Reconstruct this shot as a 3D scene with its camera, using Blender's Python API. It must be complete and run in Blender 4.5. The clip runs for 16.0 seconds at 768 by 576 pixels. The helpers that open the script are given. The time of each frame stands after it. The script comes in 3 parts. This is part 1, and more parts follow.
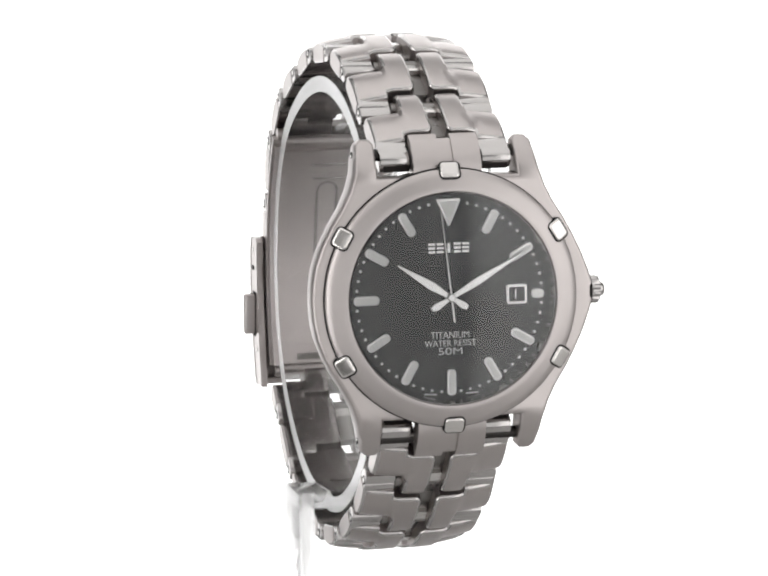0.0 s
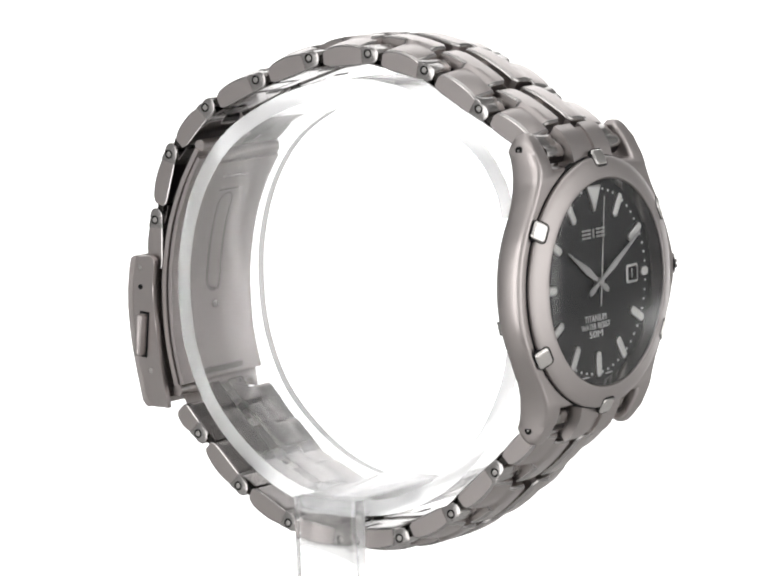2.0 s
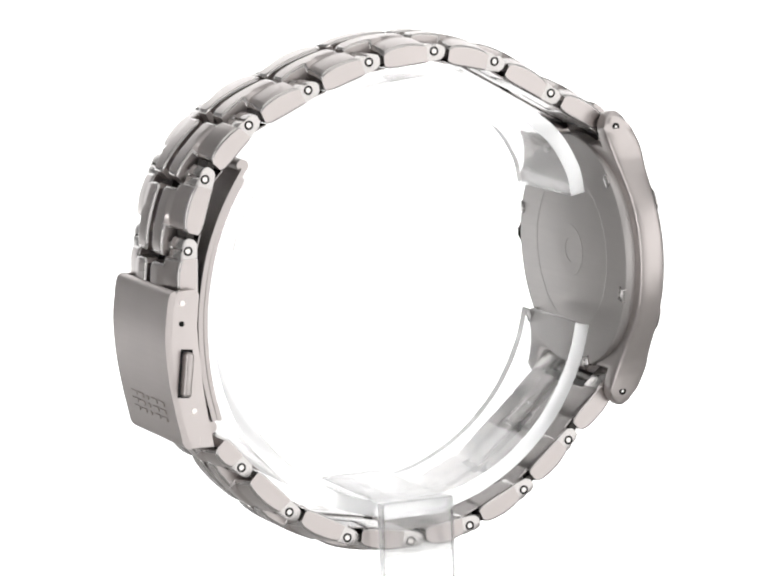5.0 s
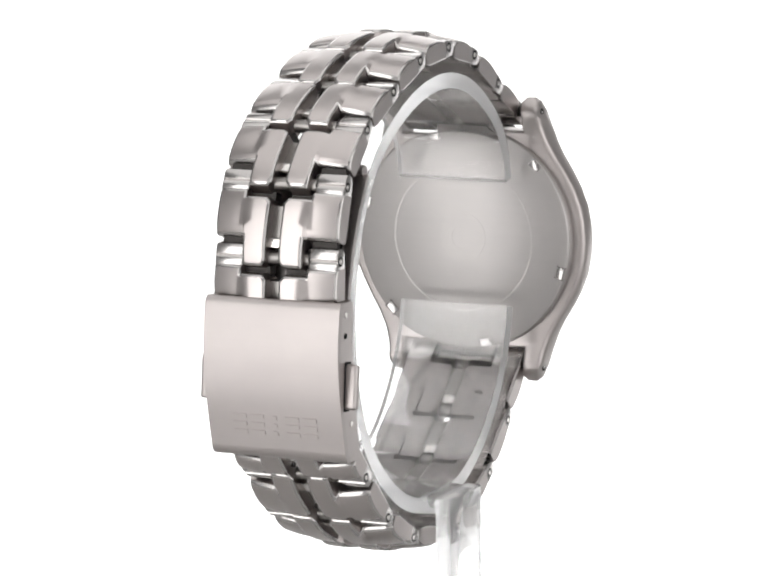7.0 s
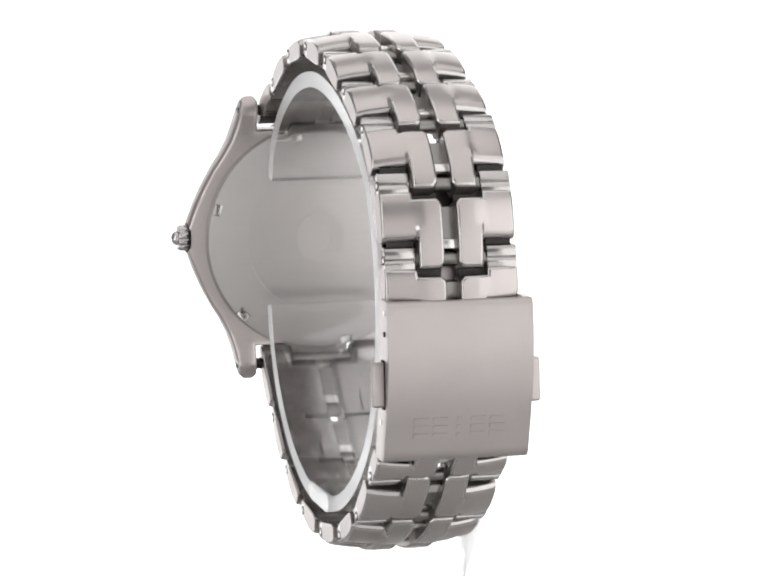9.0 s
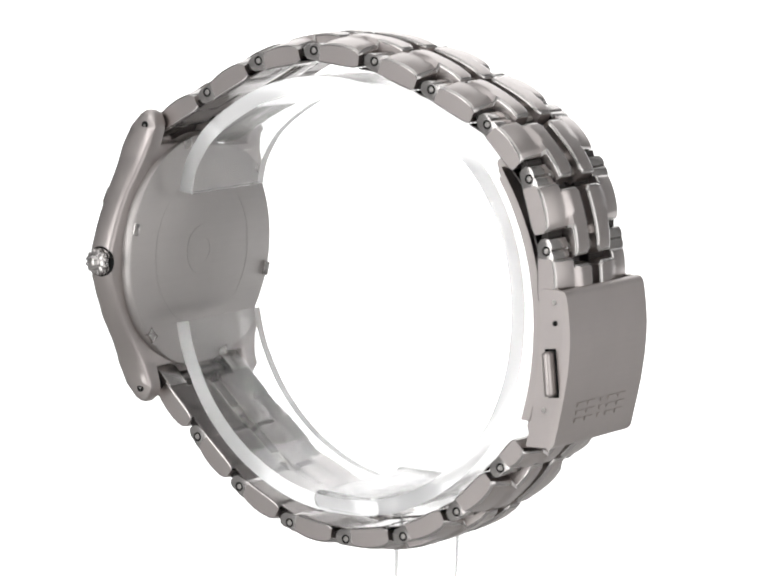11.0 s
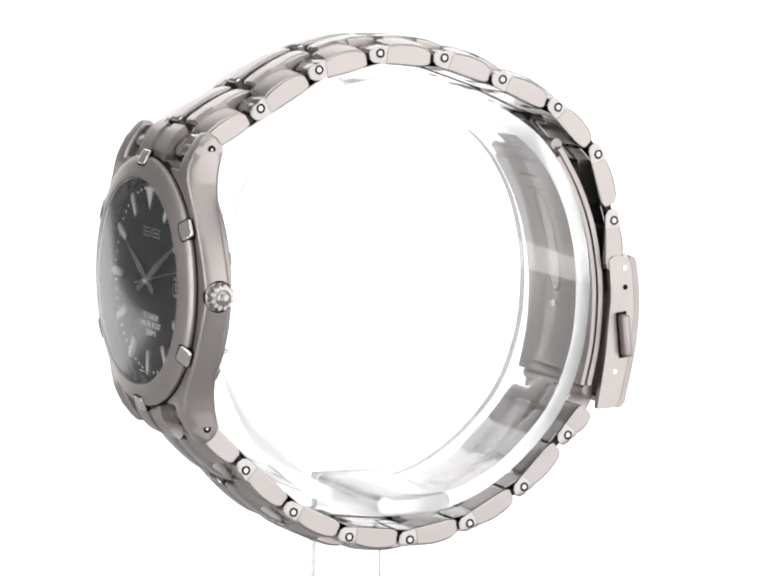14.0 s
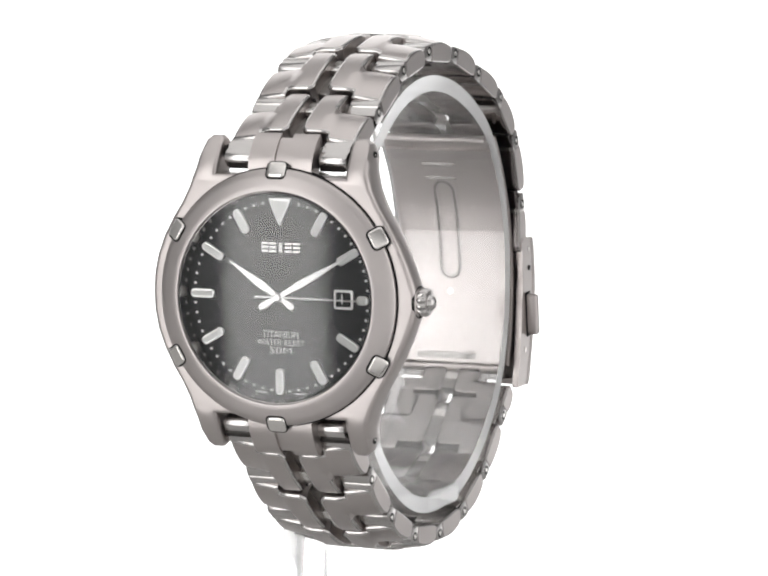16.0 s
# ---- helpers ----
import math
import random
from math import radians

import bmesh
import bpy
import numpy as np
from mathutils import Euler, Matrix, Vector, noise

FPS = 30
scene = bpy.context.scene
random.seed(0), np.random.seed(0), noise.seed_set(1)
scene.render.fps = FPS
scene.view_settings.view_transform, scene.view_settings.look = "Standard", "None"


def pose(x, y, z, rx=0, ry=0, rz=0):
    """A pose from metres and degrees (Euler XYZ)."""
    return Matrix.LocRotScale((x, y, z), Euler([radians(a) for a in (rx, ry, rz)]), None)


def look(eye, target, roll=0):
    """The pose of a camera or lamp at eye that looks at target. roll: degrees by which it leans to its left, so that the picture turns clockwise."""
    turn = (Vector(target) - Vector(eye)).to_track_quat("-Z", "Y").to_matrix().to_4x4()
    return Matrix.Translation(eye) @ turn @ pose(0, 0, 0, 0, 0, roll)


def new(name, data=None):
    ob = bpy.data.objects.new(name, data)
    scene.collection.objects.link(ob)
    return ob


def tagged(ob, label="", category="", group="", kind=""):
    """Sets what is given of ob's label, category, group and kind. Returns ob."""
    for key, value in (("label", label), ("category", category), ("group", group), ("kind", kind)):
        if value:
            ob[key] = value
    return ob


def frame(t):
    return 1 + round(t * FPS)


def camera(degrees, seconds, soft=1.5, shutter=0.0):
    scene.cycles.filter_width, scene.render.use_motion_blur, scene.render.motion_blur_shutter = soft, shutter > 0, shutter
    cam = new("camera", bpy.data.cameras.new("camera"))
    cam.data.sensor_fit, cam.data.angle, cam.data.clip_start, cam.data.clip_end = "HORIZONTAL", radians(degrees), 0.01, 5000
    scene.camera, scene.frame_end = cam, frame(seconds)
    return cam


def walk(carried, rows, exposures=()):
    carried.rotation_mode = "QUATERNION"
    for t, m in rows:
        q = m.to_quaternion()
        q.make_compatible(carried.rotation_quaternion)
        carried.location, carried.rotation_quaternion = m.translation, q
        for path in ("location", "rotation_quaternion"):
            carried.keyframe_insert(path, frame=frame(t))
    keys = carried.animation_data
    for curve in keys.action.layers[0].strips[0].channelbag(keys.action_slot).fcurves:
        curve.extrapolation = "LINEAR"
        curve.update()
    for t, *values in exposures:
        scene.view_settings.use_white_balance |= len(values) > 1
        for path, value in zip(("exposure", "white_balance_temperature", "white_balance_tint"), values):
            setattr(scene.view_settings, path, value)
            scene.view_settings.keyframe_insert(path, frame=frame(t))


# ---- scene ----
cam = camera(10.656, 16.0, soft=2.2)
EYE = Vector((0, -0.570, 0.200))
PITCH, PAN, ROLL = radians(8.173), radians(0.048), 0.348
AIM = EYE + Vector((math.sin(PAN) * math.cos(PITCH), math.cos(PAN) * math.cos(PITCH), -math.sin(PITCH)))
walk(cam, [(0, look(EYE, AIM, -ROLL)), (16, look(EYE, AIM, -ROLL))])

# the watch on its turntable: pose at 8 s, and the turn in degrees a second
SPEED = 20.185
AT_REST = Matrix.Translation((0.00187, 0.03184, 0.12164)) @ Matrix((
    (0.99554, 0.09199, 0.00371), (-0.0917, 0.99518, -0.0346), (-0.0069, 0.03410, 0.9994))).to_4x4()
AT_REST = AT_REST.to_quaternion().to_matrix().to_4x4()
AT_REST.translation = (0.00187, 0.03184, 0.12164)


def spin(t):
    return pose(0, 0, 0, 0, 0, SPEED * (t - 8))


# ---- light: a white studio with a softbox at each side, one behind the camera and one overhead ----
world = bpy.data.worlds.new("studio")
world.use_nodes = True
world.node_tree.nodes["Background"].inputs[0].default_value = (0.9, 0.93, 1, 1)
world.node_tree.nodes["Background"].inputs[1].default_value = 0.05
scene.world = world
scene.view_settings.exposure = 0.0


def softbox(name, eye, target, w, h, watts, color=(1, 0.99, 0.985)):
    d = bpy.data.lights.new(name, "AREA")
    d.shape, d.size, d.size_y, d.energy, d.color = "RECTANGLE", w, h, watts, color
    ob = new(name, d)
    ob.matrix_world = look(eye, target)
    return ob


softbox("softbox_east", (0.65, -0.375, 0.19), (0, 0, 0.19), 0.84, 0.95, 4.3)
softbox("softbox_west", (-0.55, -0.51, 0.19), (0, 0, 0.19), 0.3, 0.95, 3.1)
softbox("softbox_front", (0.1, -1.3, 0.02), (0.02, 0, 0.1), 1.2, 1.36, 4.2)
softbox("softbox_top", (0, -0.25, 1.0), (0, -0.2, 0.1), 1.7, 1.4, 7.2)


# ---- materials ----
def material(name):
    m = bpy.data.materials.new(name)
    m.use_nodes = True
    return m, m.node_tree.nodes, m.node_tree.links, m.node_tree.nodes["Principled BSDF"]


def metal(name, color, rough, brush=0.0, axis=(1, 60, 60), vary=0.06, bump=0.02):
    """Titanium: colour with slight mottling, gloss with a brushed grain along one axis."""
    m, n, l, b = material(name)
    b.inputs["Metallic"].default_value = 1.0
    co = n.new("ShaderNodeTexCoord")
    mp = n.new("ShaderNodeMapping")
    mp.inputs["Scale"].default_value = [a * 60 for a in axis]
    l.new(co.outputs["Object"], mp.inputs["Vector"])
    fine = n.new("ShaderNodeTexNoise")
    fine.inputs["Scale"].default_value = 1.0
    fine.inputs["Detail"].default_value = 4
    l.new(mp.outputs[0], fine.inputs["Vector"])
    big = n.new("ShaderNodeTexNoise")
    big.inputs["Scale"].default_value = 180
    big.inputs["Detail"].default_value = 3
    l.new(co.outputs["Object"], big.inputs["Vector"])
    mix = n.new("ShaderNodeMix")
    mix.data_type = "RGBA"
    l.new(big.outputs[0], mix.inputs[0])
    mix.inputs[6].default_value = (*[c * (1 - vary) for c in color], 1)
    mix.inputs[7].default_value = (*[c * (1 + vary) for c in color], 1)
    l.new(mix.outputs[2], b.inputs["Base Color"])
    r = n.new("ShaderNodeMapRange")
    r.inputs[3].default_value, r.inputs[4].default_value = rough - brush, rough + brush
    l.new(fine.outputs[0], r.inputs[0])
    l.new(r.outputs[0], b.inputs["Roughness"])
    if bump:
        bp = n.new("ShaderNodeBump")
        bp.inputs["Strength"].default_value = bump
        bp.inputs["Distance"].default_value = 0.0002
        l.new(fine.outputs[0], bp.inputs["Height"])
        l.new(bp.outputs[0], b.inputs["Normal"])
    return m


def plain(name, color, rough=0.5, metallic=0.0, emit=0.0):
    m, n, l, b = material(name)
    b.inputs["Base Color"].default_value = (*color, 1)
    b.inputs["Roughness"].default_value = rough
    b.inputs["Metallic"].default_value = metallic
    if emit:
        b.inputs["Emission Color"].default_value = (*color, 1)
        b.inputs["Emission Strength"].default_value = emit
    return m


def clear(name, color, ior, rough=0.0):
    m, n, l, b = material(name)
    b.inputs["Base Color"].default_value = (*color, 1)
    b.inputs["Roughness"].default_value = rough
    b.inputs["IOR"].default_value = ior
    b.inputs["Transmission Weight"].default_value = 1.0
    thin, mix = n.new("ShaderNodeBsdfTransparent"), n.new("ShaderNodeMixShader")
    mix.inputs[0].default_value = 0.85
    l.new(thin.outputs[0], mix.inputs[1])
    l.new(b.outputs[0], mix.inputs[2])
    l.new(mix.outputs[0], n["Material Output"].inputs[0])
    return m


TI = (0.437, 0.404, 0.393)
BRUSH_X = metal("brushed_titanium_across", TI, 0.32, 0.02, (1, 40, 40), bump=0.0)
BRUSH_Z = metal("brushed_titanium_along", TI, 0.31, 0.07, (40, 40, 1))
SATIN = metal("satin_titanium", (0.425, 0.393, 0.382), 0.37, 0.06, (8, 8, 8))
POLISH = metal("polished_titanium", (0.44, 0.425, 0.415), 0.19, 0.03, (6, 6, 6), bump=0.0)
STEEL = metal("steel", (0.62, 0.60, 0.58), 0.2, 0.05, (10, 10, 10), bump=0.0)
BACK = metal("case_back_steel", (0.43, 0.412, 0.402), 0.46, 0.06, (1, 30, 30), bump=0.01)
# near-black metal: the shade of the bracelet's gaps is put into its colour
GAP_SHADE = metal("gap_shade_steel", (0.045, 0.042, 0.04), 0.45, 0.08, (10, 10, 10), bump=0.0)
CLASP = metal("brushed_clasp_titanium", TI, 0.43, 0.05, (1, 40, 40), bump=0.01)
# titanium darkened: the dimness inside the bracelet is put into its colour
INNER = metal("smooth_shaded_titanium", (0.27, 0.252, 0.246), 0.17, 0.05, (1, 25, 25), bump=0.0)
BEZEL = metal("brushed_bezel_titanium", (0.42, 0.39, 0.38), 0.42, 0.04, (8, 8, 8), bump=0.008)
# darker grey for link cores, the slot rim and the blade's bracket edges
CORE = metal("darker_core_metal", (0.24, 0.23, 0.22), 0.3, 0.06, (10, 10, 10), bump=0.0)
DARK = plain("dark_gap", (0.012, 0.012, 0.012), 0.7)
DARK.node_tree.nodes["Principled BSDF"].inputs["Specular IOR Level"].default_value = 0.1
DIAL = metal("dial_black", (0.042, 0.042, 0.043), 0.45, 0.0, (30, 30, 30), bump=0.0)
DIAL.node_tree.nodes["Principled BSDF"].inputs["Metallic"].default_value = 0.0
DIAL.node_tree.nodes["Principled BSDF"].inputs["Specular IOR Level"].default_value = 0.03
SILVER = metal("silver_marker", (0.84, 0.83, 0.82), 0.45, 0.05, (10, 10, 10), bump=0.0)
LUME = plain("lume_white", (0.86, 0.86, 0.83), 0.6)
PRINT = plain("white_print", (0.9, 0.9, 0.9), 0.6)


def coated_crystal():
    """Thin flat watch glass: clear, with a gloss that grows towards grazing angles."""
    m, n, l, b = material("mineral_glass")
    through_it, gloss = n.new("ShaderNodeBsdfTransparent"), n.new("ShaderNodeBsdfGlossy")
    gloss.inputs["Roughness"].default_value = 0.13
    fresnel, mix = n.new("ShaderNodeFresnel"), n.new("ShaderNodeMixShader")
    fresnel.inputs["IOR"].default_value = 1.75
    l.new(fresnel.outputs[0], mix.inputs[0])
    l.new(through_it.outputs[0], mix.inputs[1])
    l.new(gloss.outputs[0], mix.inputs[2])
    l.new(mix.outputs[0], n["Material Output"].inputs[0])
    n.remove(b)
    under = bpy.data.materials.new("coated_glass_underside")
    under.use_nodes = True
    un, ul = under.node_tree.nodes, under.node_tree.links
    un.remove(un["Principled BSDF"])
    ul.new(un.new("ShaderNodeBsdfTransparent").outputs[0], un["Material Output"].inputs[0])
    return m, under


GLASS, UNDERSIDE = coated_crystal()
ACRYLIC = clear("clear_acrylic", (0.985, 0.985, 0.985), 1.49, 0.02)


def frosted():
    """Saw-cut acrylic edge: lets light through and scatters it."""
    m, n, l, b = material("frosted_acrylic_edge")
    b.inputs["Base Color"].default_value = (0.97, 0.97, 0.97, 1)
    b.inputs["Roughness"].default_value = 0.25
    b.inputs["IOR"].default_value = 1.45
    b.inputs["Transmission Weight"].default_value = 1.0
    t = n.new("ShaderNodeBsdfTranslucent")
    t.inputs[0].default_value = (0.97, 0.97, 0.97, 1)
    mix = n.new("ShaderNodeMixShader")
    mix.inputs[0].default_value = 0.3
    l.new(b.outputs[0], mix.inputs[1])
    l.new(t.outputs[0], mix.inputs[2])
    l.new(mix.outputs[0], n["Material Output"].inputs[0])
    return m


FROST = frosted()
# the sweep's own emission stands in for lamps that would whiten it
WHITE = plain("glowing_white_sweep", (0.9, 0.9, 0.9), 0.8, 0, 1.1)
WALL = plain("studio_wall_paint", (0.68, 0.68, 0.68), 0.8)
FLOOR = plain("dark_floor_paint", (0.16, 0.158, 0.155), 0.7)
TABLE = plain("grey_laminate", (0.46, 0.457, 0.45), 0.5)

MM = 0.001


# ---- helpers for building; all shapes are in millimetres until they are linked ----
def part(name, bm, mat, parent=None, label="", smooth=True, m=None, bevel=0.0, segs=2):
    if m is not None:
        bm.transform(m)
    me = bpy.data.meshes.new(name)
    if bevel:
        es = [e for e in bm.edges if len(e.link_faces) == 2 and e.calc_face_angle(0) > radians(35)]
        bmesh.ops.bevel(bm, geom=es, offset=bevel, segments=segs, affect="EDGES", profile=0.6, clamp_overlap=True)
    bm.transform(Matrix.Scale(MM, 4))
    bmesh.ops.recalc_face_normals(bm, faces=bm.faces)
    for e in bm.edges:
        e.smooth = len(e.link_faces) == 2 and e.calc_face_angle(0) < radians(38) and e.link_faces[0].material_index % 2 == e.link_faces[1].material_index % 2
    for f in bm.faces:
        f.smooth = smooth
    bm.to_mesh(me)
    bm.free()
    me.materials.append(mat)
    ob = new(name, me)
    if parent is not None:
        ob.parent = parent
    if label:
        ob["label"] = label
    return ob


def frost_ends(ob, axis):
    """Gives the faces that look along one axis the saw-cut look."""
    ob.data.materials.append(FROST)
    for f in ob.data.polygons:
        if abs(f.normal[axis]) > 0.9:
            f.material_index = 1


def box(x0, x1, y0, y1, z0, z1, bm=None):
    bm = bm or bmesh.new()
    bmesh.ops.create_cube(bm, size=1, matrix=Matrix.LocRotScale(((x0 + x1) / 2, (y0 + y1) / 2, (z0 + z1) / 2), None, (x1 - x0, y1 - y0, z1 - z0)))
    return bm


def prism(outline, y0, y1, bm=None):
    """An outline of (x, z) extruded along y."""
    bm = bm or bmesh.new()
    vs = [bm.verts.new((x, y0, z)) for x, z in outline]
    f = bm.faces.new(vs)
    r = bmesh.ops.extrude_face_region(bm, geom=[f])
    for v in r["geom"]:
        if isinstance(v, bmesh.types.BMVert):
            v.co.y = y1
    return bm


def lathe(profile, steps=96, closed=False, bm=None):
    """A profile of (radius, y) turned about the y axis."""
    bm = bm or bmesh.new()
    rings = []
    for r, y in profile:
        if r < 1e-6:
            rings.append([bm.verts.new((0, y, 0))])
        else:
            rings.append([bm.verts.new((r * math.sin(2 * math.pi * k / steps), y, r * math.cos(2 * math.pi * k / steps))) for k in range(steps)])
    pairs = list(zip(rings, rings[1:])) + ([(rings[-1], rings[0])] if closed else [])
    for a, b in pairs:
        for k in range(steps):
            j = (k + 1) % steps
            if len(a) == 1 and len(b) == 1:
                continue
            if len(a) == 1:
                bm.faces.new((a[0], b[k], b[j]))
            elif len(b) == 1:
                bm.faces.new((a[k], a[j], b[0]))
            else:
                bm.faces.new((a[k], a[j], b[j], b[k]))
    return bm


def ribbon(path, x0, x1, thick, bm=None, close=False):
    """A strip of even thickness along a path of (y, z), from x0 to x1. The path is its outer face; it grows to the path's right."""
    bm = bm or bmesh.new()
    n = len(path)
    rows = []
    for i, (y, z) in enumerate(path):
        a, b = path[max(i - 1, 0)], path[min(i + 1, n - 1)]
        d = Vector((b[0] - a[0], b[1] - a[1])).normalized()
        q = (y + d.y * thick, z - d.x * thick)
        rows.append([bm.verts.new((x, *c)) for x, c in ((x0, (y, z)), (x1, (y, z)), (x1, q), (x0, q))])
    for a, b in zip(rows, rows[1:]):
        for k in range(4):
            bm.faces.new((a[k], a[(k + 1) % 4], b[(k + 1) % 4], b[k]))
    bm.faces.new(rows[0])
    bm.faces.new(rows[-1][::-1])
    return bm


def smooth_path(pts, per=6):
    """A Catmull-Rom line through the points."""
    out = []
    P = [pts[0], *pts, pts[-1]]
    for i in range(1, len(P) - 2):
        a, b, c, d = [Vector(q) for q in P[i - 1:i + 3]]
        for k in range(per):
            t = k / per
            out.append(tuple(0.5 * (2 * b + (c - a) * t + (2 * a - 5 * b + 4 * c - d) * t * t + (3 * b - a - 3 * c + d) * t ** 3)))
    out.append(tuple(pts[-1]))
    return out


def rounded(w, h, r, n=4):
    """A rounded rectangle (x, z) about the origin."""
    out = []
    for cx, cz, a0 in ((1, 1, 0), (-1, 1, 90), (-1, -1, 180), (1, -1, 270)):
        for k in range(n + 1):
            a = radians(a0 + 90 * k / n)
            out.append((cx * (w / 2 - r) + r * math.cos(a), cz * (h / 2 - r) + r * math.sin(a)))
    return out


def cut(ob, cutter):
    """Takes the shape of cutter out of ob, for good."""
    md = ob.modifiers.new("cut", "BOOLEAN")
    md.operation, md.object, md.solver = "DIFFERENCE", cutter, "EXACT"
    me = bpy.data.meshes.new_from_object(ob.evaluated_get(bpy.context.evaluated_depsgraph_get()))
    ob.modifiers.clear()
    ob.data = me
    bpy.data.objects.remove(cutter)
    for f in me.polygons:
        f.use_smooth = True
    me.set_sharp_from_angle(angle=radians(38))


def turn_y(deg):
    """Turns a front-view shape clockwise about the dial's axis, as the viewer of the dial sees it."""
    return Matrix.Rotation(radians(-deg), 4, "Y")


# ---- the studio ----
def studio():
    g = 0.004
    prof = [(0.3, g), (0.55, g)] + [(0.55 + 0.3 * math.sin(radians(a)), g + 0.3 - 0.3 * math.cos(radians(a))) for a in range(10, 91, 10)] + [(0.85, 1.0)]
    bm = bmesh.new()
    rows = [[bm.verts.new((x * 1000, y * 1000, z * 1000)) for y, z in prof] for x in (-0.58, 0.58)]
    for i in range(len(prof) - 1):
        bm.faces.new((rows[0][i], rows[0][i + 1], rows[1][i + 1], rows[1][i]))
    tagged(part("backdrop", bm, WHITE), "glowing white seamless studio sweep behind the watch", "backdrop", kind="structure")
    table = tagged(part("table", box(-700, 700, -160, 900, -18, 0), TABLE, smooth=False, bevel=2), "light grey laminate table under the turntable", "table", kind="structure")
    for x in (-660, 660):
        for y in (-120, 860):
            part("leg", box(x - 20, x + 20, y - 20, y + 20, -800, -18), TABLE, table, smooth=False, bevel=3)
    for name, b in (("wall_north", (-1500, 1500, 1200, 1250, -800, 1500)), ("wall_south", (-1500, 1500, -1550, -1500, -800, 1500)),
                    ("wall_east", (1500, 1550, -1500, 1250, -800, 1500)), ("wall_west", (-1550, -1500, -1500, 1250, -800, 1500)),
                    ("ceiling", (-1550, 1550, -1550, 1250, 1500, 1550)), ("floor", (-1550, 1550, -1550, 1250, -840, -800))):
        tagged(part(name, box(*b), FLOOR if name == "floor" else WALL, smooth=False), ("dark" if name == "floor" else "light grey") + " painted studio " + name.split("_")[0], name.split("_")[0], kind="structure")


studio()
turntable = tagged(part("turntable", lathe([(0, -1), (70, -1), (70, -8), (20, -9), (18, -12), (18, -63), (18.5, -64), (18.5, -66), (0, -66)]), TABLE, m=Matrix.Rotation(radians(-90), 4, "X")),
                   "light grey turntable column under the clear stand", "turntable")


# ---- the wristwatch: x to nine o'clock, y out of the dial, z to twelve o'clock ----
watch = new("wristwatch")
tagged(watch, "grey titanium wristwatch with black dial and link bracelet", "watch")

TOP_PINS = [(0, 18.8), (-8.55, 23.9), (-17.2, 29.0), (-26.45, 31.15), (-36.4, 30.4), (-45.65, 27.3), (-54.65, 23.3), (-61.4, 16.55), (-64.35, 7.1), (-64.7, -2.3)]
LOW_PINS = [(0, -18.8), (-7.35, -25.7), (-14.8, -32.0), (-23.6, -36.05), (-33.2, -37.05), (-42.75, -35.3), (-51.4, -30.55), (-58.25, -23.5), (-62.8, -18.2)]


def skew(y, z):
    return 0.1 - 0.027 * y - 0.012 * z


WIDE = Matrix.Diagonal((1.095, 1, 1.095, 1))
GROW = Matrix.Diagonal((1.026, 1, 1.026, 1))
RIM = Matrix.Translation((0, -0.5, 0)) @ GROW
FACE = Matrix.Translation((0, -0.1, 0)) @ GROW


def case():
    half = [(9.4, 16.0), (9.4, 20.3), (9.9, 20.9), (11.2, 20.9), (11.9, 20.3), (12.2, 18.6), (12.6, 16.6), (13.3, 14.4), (14.4, 12.2), (15.8, 10.0),
            (17.1, 7.6), (18.1, 5.0), (18.6, 2.5), (18.75, 0)]
    right = [(x if z > 7 else x + 1.2 * (1 - z / 7.0) ** 1.4, z) for x, z in half]
    loop = [(x, z) for x, z in half] + [(x, -z) for x, z in half[-2::-1]] + [(-x, -z) for x, z in right] + [(-x, z) for x, z in right[-2::-1]]
    bm = prism(loop, 0, 4.05)
    rims = [e for e in bm.edges if abs(e.verts[0].co.y - e.verts[1].co.y) < 0.1]
    bmesh.ops.bevel(bm, geom=rims, offset=0.5, segments=3, affect="EDGES", profile=0.55, clamp_overlap=True)
    for z in [s * q for s in (-1, 1) for q in (1.3, 4, 7, 9, 10, 11, 12, 13, 14, 15, 16, 17, 18, 19, 19.7, 20.4)]:
        bmesh.ops.bisect_plane(bm, geom=bm.verts[:] + bm.edges[:] + bm.faces[:], plane_co=(0, 0, z), plane_no=(0, 0, 1))
    for y in (1.3, 2.8):
        bmesh.ops.bisect_plane(bm, geom=bm.verts[:] + bm.edges[:] + bm.faces[:], plane_co=(0, y, 0), plane_no=(0, 1, 0))
    for v in bm.verts:
        a = abs(v.co.z)
        k = v.co.y / 4.05
        back = -1.9 * max(0, min(1, (a - 7) / 11.5)) ** 2 + (1.0 * max(0, a - 18.5) / 2.4) ** 2 * 1.3
        front = 3.72 - 3.1 * (max(0, a - 15.0) / 5.9) ** 1.7
        v.co.y = back + (front - back) * k
        s = 1 - 0.014 * (2 * k - 1) ** 2
        if a < 15 or abs(v.co.x) > 10.5:
            v.co.x *= s
    ob = part("case", bm, SATIN, watch)
    cut(ob, part("cutter", lathe([(0, 1.8), (13.95, 1.8), (13.95, 9), (0, 9)], 96), SATIN, watch))
    for sx in (1, -1):
        for sz in (1, -1):
            at = Matrix.Translation((sx * 12.13, -0.1, sz * 18.8)) @ Matrix.Rotation(radians(-90 * sx), 4, "Z")
            part("lug_hole", lathe([(0, 0.06), (0.55, 0.06), (0.55, -0.3)], 16), DARK, ob, "dark drilled lug hole", m=at)
            part("bar_end", lathe([(0, 0.1), (0.17, 0.09), (0.2, 0.02)], 12), STEEL, ob, "bright spring bar end", m=at)
    return ob


